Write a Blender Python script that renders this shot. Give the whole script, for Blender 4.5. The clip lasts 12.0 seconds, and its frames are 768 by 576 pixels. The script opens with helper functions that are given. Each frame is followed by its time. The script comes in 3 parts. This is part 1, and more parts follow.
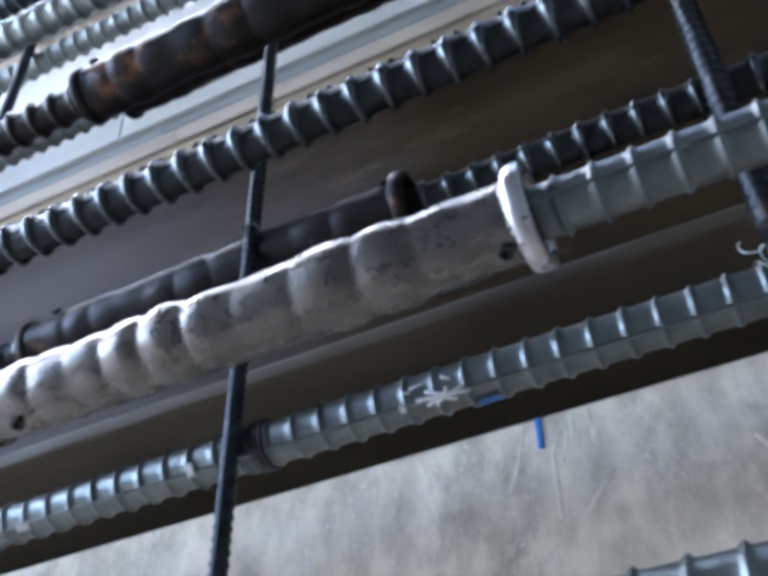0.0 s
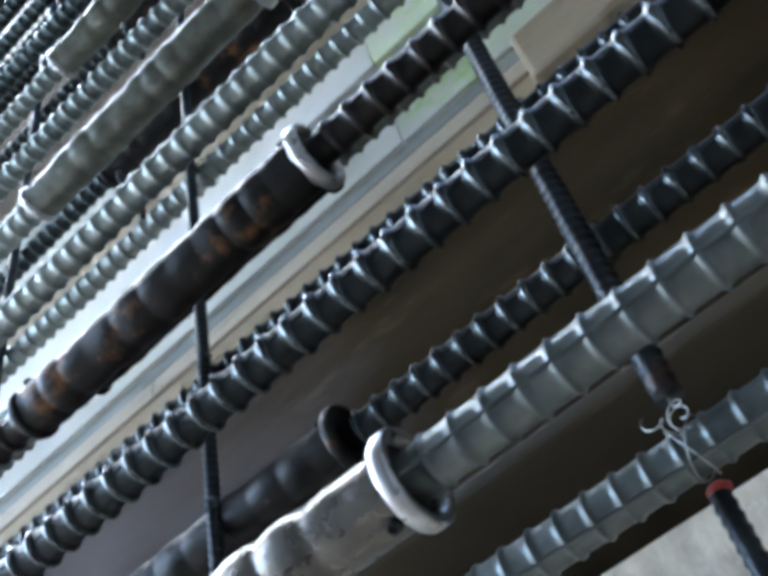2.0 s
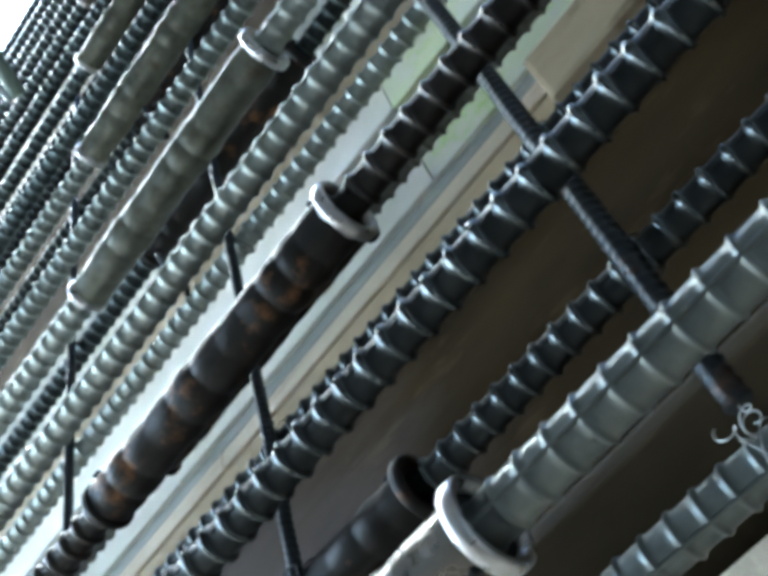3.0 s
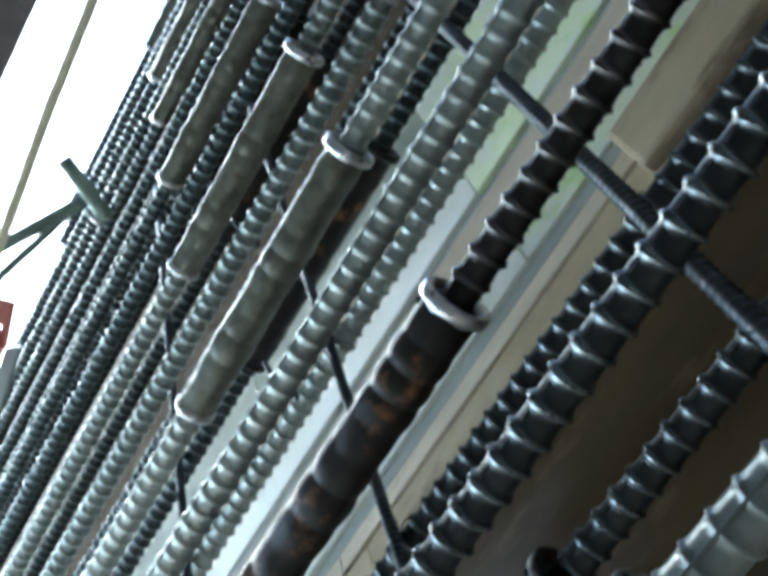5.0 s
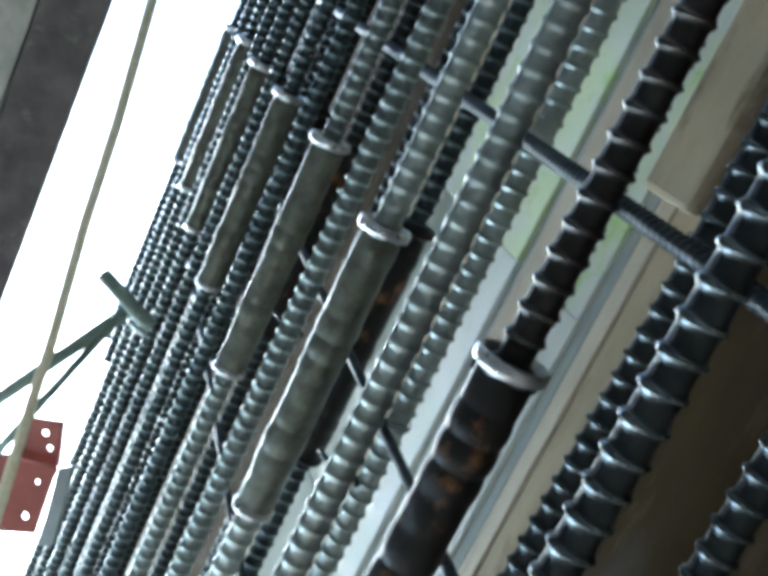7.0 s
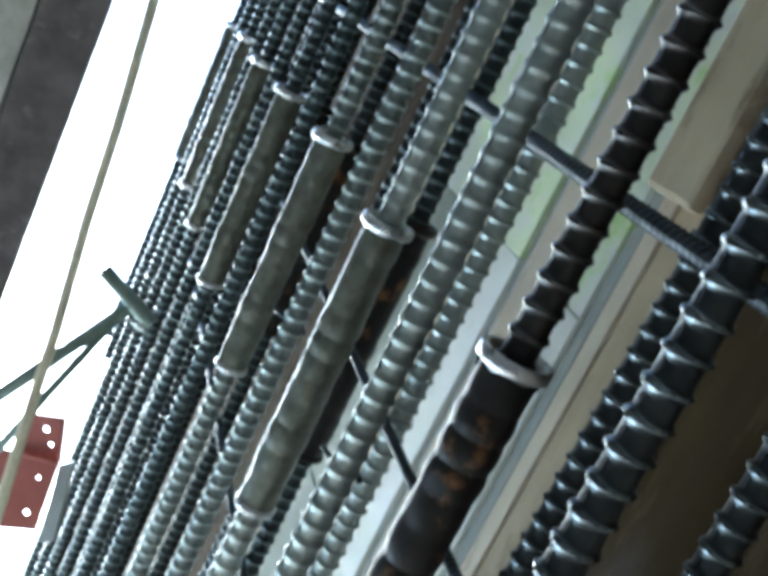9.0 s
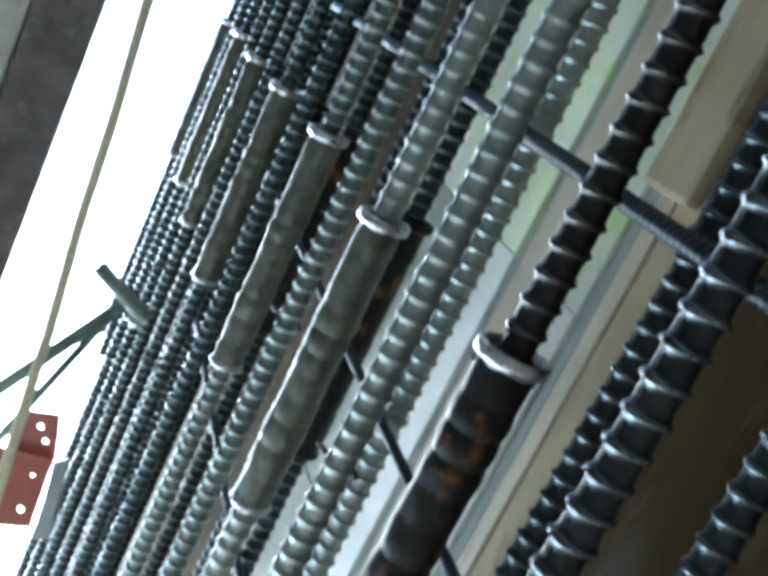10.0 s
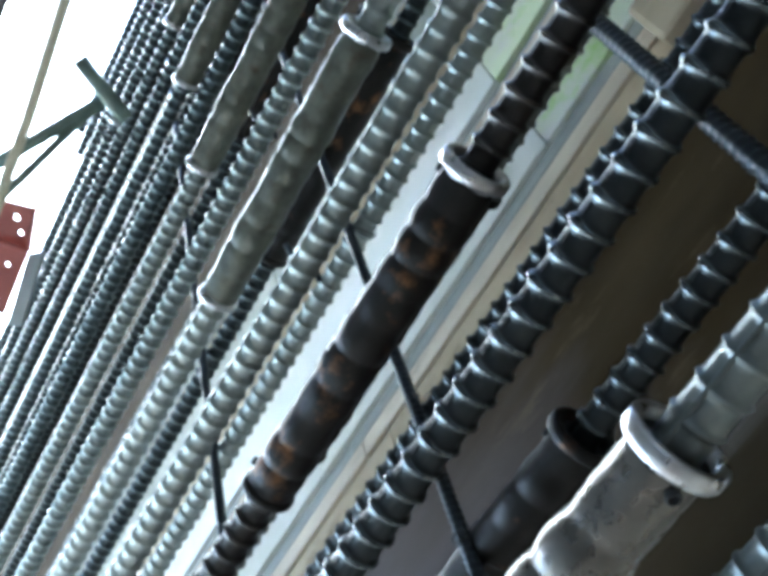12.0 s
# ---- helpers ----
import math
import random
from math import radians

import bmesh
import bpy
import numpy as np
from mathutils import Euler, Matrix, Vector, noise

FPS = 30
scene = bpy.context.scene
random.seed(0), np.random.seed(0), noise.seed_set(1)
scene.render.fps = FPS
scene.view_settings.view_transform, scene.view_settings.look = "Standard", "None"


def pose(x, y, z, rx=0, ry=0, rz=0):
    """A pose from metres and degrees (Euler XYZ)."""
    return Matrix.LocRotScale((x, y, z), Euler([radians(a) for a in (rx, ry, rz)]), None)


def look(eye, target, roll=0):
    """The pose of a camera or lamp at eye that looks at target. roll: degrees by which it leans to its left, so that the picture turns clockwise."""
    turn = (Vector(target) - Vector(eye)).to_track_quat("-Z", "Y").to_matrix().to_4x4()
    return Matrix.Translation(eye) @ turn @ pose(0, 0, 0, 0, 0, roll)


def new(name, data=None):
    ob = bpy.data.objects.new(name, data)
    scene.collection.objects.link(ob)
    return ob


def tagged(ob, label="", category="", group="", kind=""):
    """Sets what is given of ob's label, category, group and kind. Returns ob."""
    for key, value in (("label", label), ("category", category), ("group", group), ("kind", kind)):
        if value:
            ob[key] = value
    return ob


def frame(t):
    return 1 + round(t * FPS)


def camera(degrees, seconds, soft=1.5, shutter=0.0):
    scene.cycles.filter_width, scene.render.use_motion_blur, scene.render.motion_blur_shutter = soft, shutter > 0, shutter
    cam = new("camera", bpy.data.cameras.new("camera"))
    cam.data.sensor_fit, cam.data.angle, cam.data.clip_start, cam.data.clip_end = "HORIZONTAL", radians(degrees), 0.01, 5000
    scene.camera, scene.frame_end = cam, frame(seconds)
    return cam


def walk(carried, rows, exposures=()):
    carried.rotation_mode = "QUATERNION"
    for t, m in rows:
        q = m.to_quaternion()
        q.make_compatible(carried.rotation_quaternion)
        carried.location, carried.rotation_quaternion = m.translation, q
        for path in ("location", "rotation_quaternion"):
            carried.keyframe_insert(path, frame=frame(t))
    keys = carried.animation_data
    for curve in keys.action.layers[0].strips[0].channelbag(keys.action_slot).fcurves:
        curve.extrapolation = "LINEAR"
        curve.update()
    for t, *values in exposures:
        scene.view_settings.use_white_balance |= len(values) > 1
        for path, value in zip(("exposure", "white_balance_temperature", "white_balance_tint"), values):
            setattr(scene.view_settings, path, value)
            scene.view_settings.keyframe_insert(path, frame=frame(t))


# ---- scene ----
cam = camera(41.7, 12.0, soft=4.8)
PATH = [
    (0, (-0.091, 0.094, 1.522), (-0.732, 1.421, 2.874), -1.4),
    (0.5, (-0.055, 0.095, 1.533), (-0.684, 1.39, 2.921), -4.3),
    (1, (-0.022, 0.1, 1.553), (-0.643, 1.373, 2.965), -7.1),
    (1.5, (0.06, 0.114, 1.584), (-0.608, 1.324, 3.03), -11.6),
    (2, (0.113, 0.107, 1.605), (-0.54, 1.242, 3.117), -16.2),
    (2.5, (0.109, 0.107, 1.618), (-0.569, 1.199, 3.151), -16.8),
    (3, (0.123, 0.115, 1.616), (-0.552, 1.139, 3.196), -22.0),
    (5, (0.105, 0.076, 1.642), (-0.53, 0.922, 3.34), -24.8),
    (5.5, (0.104, 0.09, 1.643), (-0.522, 0.925, 3.349), -25.5),
    (6, (0.098, 0.084, 1.649), (-0.445, 0.833, 3.422), -29.3),
    (6.5, (0.086, 0.094, 1.651), (-0.406, 0.837, 3.441), -32.9),
    (7, (0.066, 0.089, 1.655), (-0.447, 0.803, 3.452), -31.5),
    (9, (0.063, 0.083, 1.654), (-0.453, 0.8, 3.449), -31.3),
    (9.5, (0.059, 0.082, 1.657), (-0.457, 0.802, 3.45), -31.4),
    (10, (0.058, 0.082, 1.656), (-0.456, 0.81, 3.446), -31.7),
    (10.5, (0.058, 0.083, 1.658), (-0.457, 0.813, 3.447), -31.8),
    (11, (0.057, 0.087, 1.652), (-0.483, 0.832, 3.428), -32.0),
    (11.5, (0.049, 0.089, 1.635), (-0.572, 0.885, 3.361), -27.3),
    (12, (0.055, 0.089, 1.598), (-0.717, 0.959, 3.225), -21.6),
]
EXPOSURE = [(0.0, 3.75, 4980, 9), (1.5, 3.85, 4950, 7), (2.2, 3.78, 5150, 0), (3.0, 3.8, 5230, -5), (5.0, 3.72, 5180, -6), (10.5, 3.78, 5150, -6), (12.0, 3.88, 5080, -3)]
walk(cam, [(t, look(eye, target, roll)) for t, eye, target, roll in PATH], EXPOSURE)
SKY, SUN = 0.15, 0.5

# ---- world, sun, light ----
world = bpy.data.worlds.new("world")
scene.world = world
world.use_nodes = True
wn, wl = world.node_tree.nodes, world.node_tree.links
sky = wn.new("ShaderNodeTexSky")
sky.sky_type, sky.sun_disc = "NISHITA", False
sky.sun_elevation, sky.sun_rotation = radians(57), radians(-114)
sky.dust_density = 3.0
wl.new(sky.outputs["Color"], wn["Background"].inputs["Color"])
wn["Background"].inputs["Strength"].default_value = SKY
sun_data = bpy.data.lights.new("sun", "SUN")
sun_data.energy, sun_data.angle, sun_data.color = SUN, radians(40), (1.0, 0.96, 0.9)
sun = new("sun", sun_data)
sun.matrix_world = look((-5.4, -1.5, 11.4), (-0.4, 0.7, 3))


# ---- materials ----
def material(name, base, rough=0.5, metal=0.0, second=None, scale=12.0, stain=None, stain_scale=3.0, stain_amount=0.5,
             bump=0.3, bump_scale=80.0, stretch=(1, 1, 1), spread=0.0, bump_distance=0.002, streak=None, gloss=0.5, scratch=None, crest=None, fade=None):
    m = bpy.data.materials.new(name)
    m.use_nodes = True
    n, l = m.node_tree.nodes, m.node_tree.links
    b = n["Principled BSDF"]
    b.inputs["Metallic"].default_value = metal
    b.inputs["Specular IOR Level"].default_value = gloss
    tc = n.new("ShaderNodeTexCoord")
    mp = n.new("ShaderNodeMapping")
    mp.inputs["Scale"].default_value = stretch
    l.new(tc.outputs["Object"], mp.inputs["Vector"])
    info = n.new("ShaderNodeObjectInfo")
    shift = n.new("ShaderNodeVectorMath")
    shift.operation = "MULTIPLY_ADD"
    comb = n.new("ShaderNodeCombineXYZ")
    for k in range(3):
        l.new(info.outputs["Random"], comb.inputs[k])
    l.new(comb.outputs[0], shift.inputs[0])
    shift.inputs[1].default_value = (17.0, 31.0, 23.0)
    l.new(mp.outputs[0], shift.inputs[2])

    def noise_tex(sc, detail=6.0, r=0.6):
        t = n.new("ShaderNodeTexNoise")
        t.inputs["Scale"].default_value, t.inputs["Detail"].default_value, t.inputs["Roughness"].default_value = sc, detail, r
        l.new(shift.outputs[0], t.inputs["Vector"])
        return t.outputs["Fac"]

    def ramp(src, lo, hi):
        r = n.new("ShaderNodeMapRange")
        r.inputs["From Min"].default_value, r.inputs["From Max"].default_value = lo, hi
        l.new(src, r.inputs["Value"])
        return r.outputs[0]

    def mix(fac, a, c):
        x = n.new("ShaderNodeMix")
        x.data_type = "RGBA"
        l.new(fac, x.inputs[0])
        for sock, v in ((x.inputs[6], a), (x.inputs[7], c)):
            if isinstance(v, tuple):
                sock.default_value = (*v, 1.0)
            else:
                l.new(v, sock)
        return x.outputs[2]

    second = second or tuple(c * 0.6 for c in base)
    col = mix(ramp(noise_tex(scale), 0.35, 0.68), base, second)
    if stain:
        lim = 0.72 - 0.35 * stain_amount
        col = mix(ramp(noise_tex(stain_scale, 8.0, 0.65), lim, lim + 0.16), col, stain)
    if streak:
        for sc, turn, lo in (((22, 1, 3), 0.12, 0.60), ((3.0, 1, 18), 0.8, 0.66), ((12, 1, 3), -0.3, 0.61)):
            m2 = n.new("ShaderNodeMapping")
            m2.inputs["Scale"].default_value, m2.inputs["Rotation"].default_value = sc, (0, turn, 0)
            l.new(tc.outputs["Object"], m2.inputs["Vector"])
            t2 = n.new("ShaderNodeTexNoise")
            t2.inputs["Scale"].default_value, t2.inputs["Detail"].default_value, t2.inputs["Distortion"].default_value = 1.3, 9.0, 0.5
            l.new(m2.outputs[0], t2.inputs["Vector"])
            col = mix(ramp(t2.outputs["Fac"], lo, lo + 0.16), col, streak if lo < 0.65 else tuple(c * 0.55 for c in streak))
    if scratch:
        for sc, rough_line in ((7.0, 0.75), (11.0, 0.7)):
            fine = n.new("ShaderNodeMath")
            fine.operation = "COMPARE"
            l.new(noise_tex(sc, 5.0, rough_line), fine.inputs[0])
            fine.inputs[1].default_value, fine.inputs[2].default_value = 0.47 + 0.006 * sc, 0.003
            keep = n.new("ShaderNodeMath")
            keep.operation = "MULTIPLY"
            l.new(fine.outputs[0], keep.inputs[0])
            l.new(ramp(noise_tex(2.6 + sc * 0.2, 3.0), 0.46, 0.6), keep.inputs[1])
            col = mix(keep.outputs[0], col, scratch)
    if spread:
        h = n.new("ShaderNodeHueSaturation")
        v = n.new("ShaderNodeMapRange")
        v.inputs["To Min"].default_value, v.inputs["To Max"].default_value = 1 - spread, 1 + spread
        l.new(info.outputs["Random"], v.inputs["Value"])
        l.new(v.outputs[0], h.inputs["Value"])
        l.new(col, h.inputs["Color"])
        col = h.outputs[0]
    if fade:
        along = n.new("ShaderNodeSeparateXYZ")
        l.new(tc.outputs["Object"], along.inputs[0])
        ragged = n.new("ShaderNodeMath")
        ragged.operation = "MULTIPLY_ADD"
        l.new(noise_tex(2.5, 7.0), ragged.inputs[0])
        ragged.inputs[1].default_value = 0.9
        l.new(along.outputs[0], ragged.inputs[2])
        # paler towards -x: light on the board's left end, put into its colour
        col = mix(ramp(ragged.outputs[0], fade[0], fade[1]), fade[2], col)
    worn = None
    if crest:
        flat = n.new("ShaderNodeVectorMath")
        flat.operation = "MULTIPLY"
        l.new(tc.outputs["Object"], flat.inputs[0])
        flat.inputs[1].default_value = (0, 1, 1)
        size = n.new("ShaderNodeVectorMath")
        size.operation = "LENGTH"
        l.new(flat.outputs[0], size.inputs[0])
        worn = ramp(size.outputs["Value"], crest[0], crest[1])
        # darkens the grooves in the colour, so worn rib crests show as bright dots
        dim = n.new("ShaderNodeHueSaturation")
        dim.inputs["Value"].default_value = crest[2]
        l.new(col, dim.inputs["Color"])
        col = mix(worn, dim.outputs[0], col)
    l.new(col, b.inputs["Base Color"])
    rr = n.new("ShaderNodeMapRange")
    rr.inputs["To Min"].default_value, rr.inputs["To Max"].default_value = max(0.05, rough - 0.12), min(1.0, rough + 0.15)
    l.new(noise_tex(scale * 2.3), rr.inputs["Value"])
    if worn:
        matt = n.new("ShaderNodeMath")
        matt.operation = "MULTIPLY_ADD"
        matt.use_clamp = True
        l.new(worn, matt.inputs[0])
        matt.inputs[1].default_value = -0.24
        more = n.new("ShaderNodeMath")
        l.new(rr.outputs[0], more.inputs[0])
        more.inputs[1].default_value = 0.22
        l.new(more.outputs[0], matt.inputs[2])
        l.new(matt.outputs[0], b.inputs["Roughness"])
    else:
        l.new(rr.outputs[0], b.inputs["Roughness"])
    if bump:
        bp = n.new("ShaderNodeBump")
        bp.inputs["Strength"].default_value, bp.inputs["Distance"].default_value = bump, bump_distance
        l.new(noise_tex(bump_scale, 4.0), bp.inputs["Height"])
        l.new(bp.outputs[0], b.inputs["Normal"])
    return m


# dark, blue and shaded steels are copies with shade put into the colour
STEEL = material("bar_steel", (0.365, 0.39, 0.36), 0.42, 0.75, (0.255, 0.275, 0.252), 22, (0.13, 0.105, 0.075), 7.0, 0.2, 0.08, 120, spread=0.12)
STEEL_NEAR = material("bar_steel_grey", (0.185, 0.20, 0.19), 0.36, 0.78, (0.12, 0.132, 0.125), 26, (0.10, 0.086, 0.064), 9.0, 0.25, 0.2, 140, spread=0.08)
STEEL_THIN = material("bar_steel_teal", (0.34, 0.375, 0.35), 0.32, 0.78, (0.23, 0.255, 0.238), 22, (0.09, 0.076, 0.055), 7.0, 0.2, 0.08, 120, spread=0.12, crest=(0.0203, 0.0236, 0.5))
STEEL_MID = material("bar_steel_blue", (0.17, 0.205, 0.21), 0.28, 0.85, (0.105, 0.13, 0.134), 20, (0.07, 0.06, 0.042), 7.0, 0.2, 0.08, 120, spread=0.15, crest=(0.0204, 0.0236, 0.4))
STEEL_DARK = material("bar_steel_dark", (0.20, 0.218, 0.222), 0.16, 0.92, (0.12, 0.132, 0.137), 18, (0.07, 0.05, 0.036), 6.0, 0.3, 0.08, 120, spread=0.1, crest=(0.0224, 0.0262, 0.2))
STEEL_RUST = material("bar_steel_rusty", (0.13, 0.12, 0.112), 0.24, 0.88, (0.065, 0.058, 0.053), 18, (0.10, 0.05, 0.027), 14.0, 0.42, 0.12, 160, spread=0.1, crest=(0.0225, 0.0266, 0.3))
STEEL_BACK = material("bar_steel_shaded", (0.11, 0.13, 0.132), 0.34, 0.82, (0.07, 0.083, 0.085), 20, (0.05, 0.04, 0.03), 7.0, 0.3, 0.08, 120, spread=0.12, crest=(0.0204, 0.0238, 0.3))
RUSTY = material("sleeve_rusty", (0.015, 0.012, 0.010), 0.40, 0.25, (0.008, 0.007, 0.006), 16, (0.20, 0.093, 0.034), 13.0, 0.45, 0.45, 90, gloss=0.25)
CAST = material("sleeve_cast_iron", (0.155, 0.144, 0.128), 0.27, 0.88, (0.11, 0.10, 0.088), 24, (0.07, 0.052, 0.04), 9.0, 0.3, 0.2, 45, bump_distance=0.003)
# lighter than the board: the light its rounded edge catches, as colour
OLIVE = material("lit_board_edge", (0.115, 0.093, 0.055), 0.6, 0.0, (0.06, 0.048, 0.028), 3, (0.045, 0.034, 0.018), 2.5, 0.5, 0.3, 90, stretch=(0.5, 1, 1))
CAST_DARK = material("sleeve_grey", (0.175, 0.178, 0.142), 0.40, 0.55, (0.085, 0.088, 0.068), 24, (0.10, 0.075, 0.045), 15.0, 0.5, 0.3, 90, spread=0.1)
COLLAR = material("collar_bright", (0.62, 0.62, 0.63), 0.28, 0.95, (0.42, 0.40, 0.39), 25, (0.36, 0.2, 0.11), 16, 0.2, 0.2, 300)
# near-black: the dark inside of sleeve hollows and port holes is in the colour
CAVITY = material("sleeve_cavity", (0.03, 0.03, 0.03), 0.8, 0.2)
TIE = material("stirrup_steel", (0.055, 0.062, 0.068), 0.42, 0.88, (0.03, 0.034, 0.038), 30, (0.12, 0.065, 0.035), 12, 0.3, 0.3, 300)
WIRE = material("tie_wire", (0.5, 0.51, 0.49), 0.35, 0.85, bump=0)
WIRE_DARK = material("tie_wire_dark", (0.06, 0.06, 0.06), 0.5, 0.7, bump=0)
CONCRETE = material("concrete", (0.84, 0.74, 0.58), 0.85, 0.0, (0.46, 0.395, 0.30), 16, (0.33, 0.285, 0.22), 7.0, 0.5, 1.0, 40, stretch=(1.5, 1, 0.8), streak=(0.56, 0.485, 0.375), scratch=(0.86, 0.83, 0.76))
BROWN = material("brown_board", (0.050, 0.033, 0.013), 0.9, 0.0, (0.030, 0.020, 0.009), 6, (0.09, 0.063, 0.030), 9.0, 0.42, 0.4, 70, stretch=(0.6, 1, 2), gloss=0.08)
# fade paints the purple-grey light at the left end into this board
BROWN_LIT = material("brown_board_lit_left", (0.050, 0.033, 0.013), 0.9, 0.0, (0.030, 0.020, 0.009), 6, (0.09, 0.063, 0.030), 9.0, 0.42, 0.4, 70, stretch=(0.6, 1, 2), gloss=0.1, fade=(0.1, 0.75, (0.135, 0.114, 0.108)))
BEIGE = material("beige_batten", (0.50, 0.41, 0.275), 0.65, 0.0, (0.38, 0.30, 0.19), 5, (0.17, 0.13, 0.075), 7.0, 0.42, 0.3, 90, stretch=(0.7, 1, 2), gloss=0.3)
GREEN = material("pale_green_panel", (0.80, 0.88, 0.56), 0.5, 0.0, (0.78, 0.77, 0.76), 5.5, (0.46, 0.74, 0.09), 7.5, 0.5, 0.3, 60)
# darker mottled grey, for left panel pieces above z 3.5
GREYPANEL = material("mottled_grey_panel", (0.40, 0.42, 0.36), 0.6, 0.0, (0.30, 0.32, 0.26), 4.5, (0.22, 0.26, 0.15), 6.0, 0.35, 0.3, 60)
LILAC = material("pale_lilac_panel", (0.87, 0.855, 0.82), 0.5, 0.0, (0.77, 0.79, 0.70), 4.5, (0.50, 0.62, 0.34), 6.0, 0.25, 0.3, 60)
SOFFIT = material("weathered_soffit", (0.62, 0.59, 0.53), 0.9, 0.0, (0.30, 0.30, 0.23), 4.5, (0.70, 0.66, 0.60), 3.4, 0.45, 0.5, 30)
FASCIA = material("mottled_edge_beam", (0.18, 0.155, 0.145), 0.9, 0.0, (0.08, 0.072, 0.068), 6.0, (0.28, 0.265, 0.23), 9.0, 0.42, 0.5, 30)
# kept pale so the added walls bounce soft fill onto the bars
WALLGREY = material("pale_concrete_wall", (0.37, 0.365, 0.355), 0.9, 0.0, (0.27, 0.265, 0.255), 2.5, bump=0.4, bump_scale=30)
GROUND = material("ground_earth", (0.24, 0.212, 0.175), 0.95, 0.0, (0.16, 0.142, 0.117), 1.2, bump=0.6, bump_scale=8)
RED = material("red_oxide_paint", (0.46, 0.14, 0.11), 0.5, 0.0, (0.36, 0.10, 0.08), 9, (0.52, 0.3, 0.26), 12, 0.2, 0.2, 120)
GREENPAINT = material("grey_green_paint", (0.27, 0.33, 0.28), 0.45, 0.3, (0.18, 0.22, 0.19), 14, (0.12, 0.09, 0.06), 10, 0.2, 0.2, 150)
ROPE = material("rope_fibre", (0.80, 0.73, 0.52), 0.9, 0.0, (0.66, 0.58, 0.40), 60, bump=0.6, bump_scale=200)
WHITEPAINT = material("white_paint_mark", (0.78, 0.78, 0.76), 0.6, bump=0)
CHALK = material("dried_cement", (0.84, 0.77, 0.64), 0.9, 0.0, (0.62, 0.55, 0.43), 40, bump=0.5, bump_scale=200)
BLUEPAINT = material("blue_paint", (0.06, 0.22, 0.62), 0.5, bump=0)
REDTIP = material("red_paint_tip", (0.5, 0.06, 0.05), 0.5, bump=0)
GREYSTRIP = material("grey_board_edge", (0.44, 0.45, 0.42), 0.7, 0.0, (0.32, 0.33, 0.30), 5, (0.22, 0.20, 0.17), 9.0, 0.3, 0.3, 80, stretch=(0.5, 1, 2))
PALEWOOD = material("pale_batten", (0.62, 0.53, 0.40), 0.65, 0.0, (0.48, 0.40, 0.295), 5, (0.26, 0.20, 0.13), 8.0, 0.34, 0.3, 90, stretch=(0.6, 1, 2))
PLATE = material("pale_steel_plate", (0.42, 0.46, 0.46), 0.45, 0.4, (0.30, 0.34, 0.34), 9, bump=0.1)


# ---- builders ----
def mesh_of(name, verts, faces, mat, smooth=True, crease=0):
    me = bpy.data.meshes.new(name)
    me.from_pydata(verts, [], faces)
    me.materials.append(mat)
    if smooth:
        me.polygons.foreach_set("use_smooth", [True] * len(me.polygons))
    me.update()
    if crease:
        me.set_sharp_from_angle(angle=radians(crease))
    return me


def part(name, data, parent=None, m=None, label=""):
    ob = new(name, data)
    if parent:
        ob.parent = parent
    if m is not None:
        ob.matrix_local = m
    if label:
        ob["label"] = label
    return ob


def thing(name, m, label, category, group="", kind=""):
    ob = new(name)
    ob.empty_display_size = 0.05
    ob.matrix_basis = m
    return tagged(ob, label, category, group, kind)


def revolve(profile, seg=28, jitter=None, closed=False):
    """Turn (x, r) pairs round the x axis; jitter(x, a) adds to the radius."""
    verts, faces = [], []
    for x, r in profile:
        for k in range(seg):
            a = 2 * math.pi * k / seg
            rr = r + (jitter(x, a) if jitter else 0)
            verts.append((x, rr * math.cos(a), rr * math.sin(a)))
    rings = len(profile)
    for i in range(rings - 1 + (1 if closed else 0)):
        j = (i + 1) % rings
        for k in range(seg):
            q = (k + 1) % seg
            faces.append((i * seg + k, j * seg + k, j * seg + q, i * seg + q))
    if not closed:
        faces.append(tuple(range(seg)))
        faces.append(tuple(reversed(range((rings - 1) * seg, rings * seg))))
    return verts, faces


def ribbed(x0, x1, r, pitch, rise, quarter=(0.10, 0.24, 0.45, 0.75, 1.15), ridge=0.8, steps=(0.0, 0.07, 0.14, 0.22, 0.32, 0.44), thin=0.2, flare=0.3, reach=0.9):
    """A deformed bar: rounded rings of ribs that fan out into two long ridges."""
    half = math.pi / 2
    angles = list(quarter) + [half] + [math.pi - a for a in reversed(quarter)]
    angles += [a + math.pi for a in angles]
    seg = len(angles)
    near = [min(abs(a % math.pi), math.pi - a % math.pi) for a in angles]
    places = list(steps) + [1.0 - s for s in reversed(steps[1:])]
    verts, faces, count = [], [], 0
    for p in range(int((x1 - x0) / pitch)):
        for s in places:
            for a, e in zip(angles, near):
                d = min(s, 1.0 - s)
                w = min(0.5, thin + flare * max(0.0, 1 - e / reach) ** 1.3)
                h = rise * (0.5 + 0.5 * math.cos(math.pi * min(1.0, d / w)))
                if e < quarter[0] + 0.02:
                    h = max(h, rise * ridge)
                verts.append((x0 + (p + s) * pitch, (r + h) * math.cos(a), (r + h) * math.sin(a)))
            count += 1
    for i in range(count - 1):
        for k in range(seg):
            q = (k + 1) % seg
            faces.append((i * seg + k, i * seg + q, (i + 1) * seg + q, (i + 1) * seg + k))
    faces.append(tuple(reversed(range(seg))))
    faces.append(tuple(range((count - 1) * seg, count * seg)))
    return verts, faces


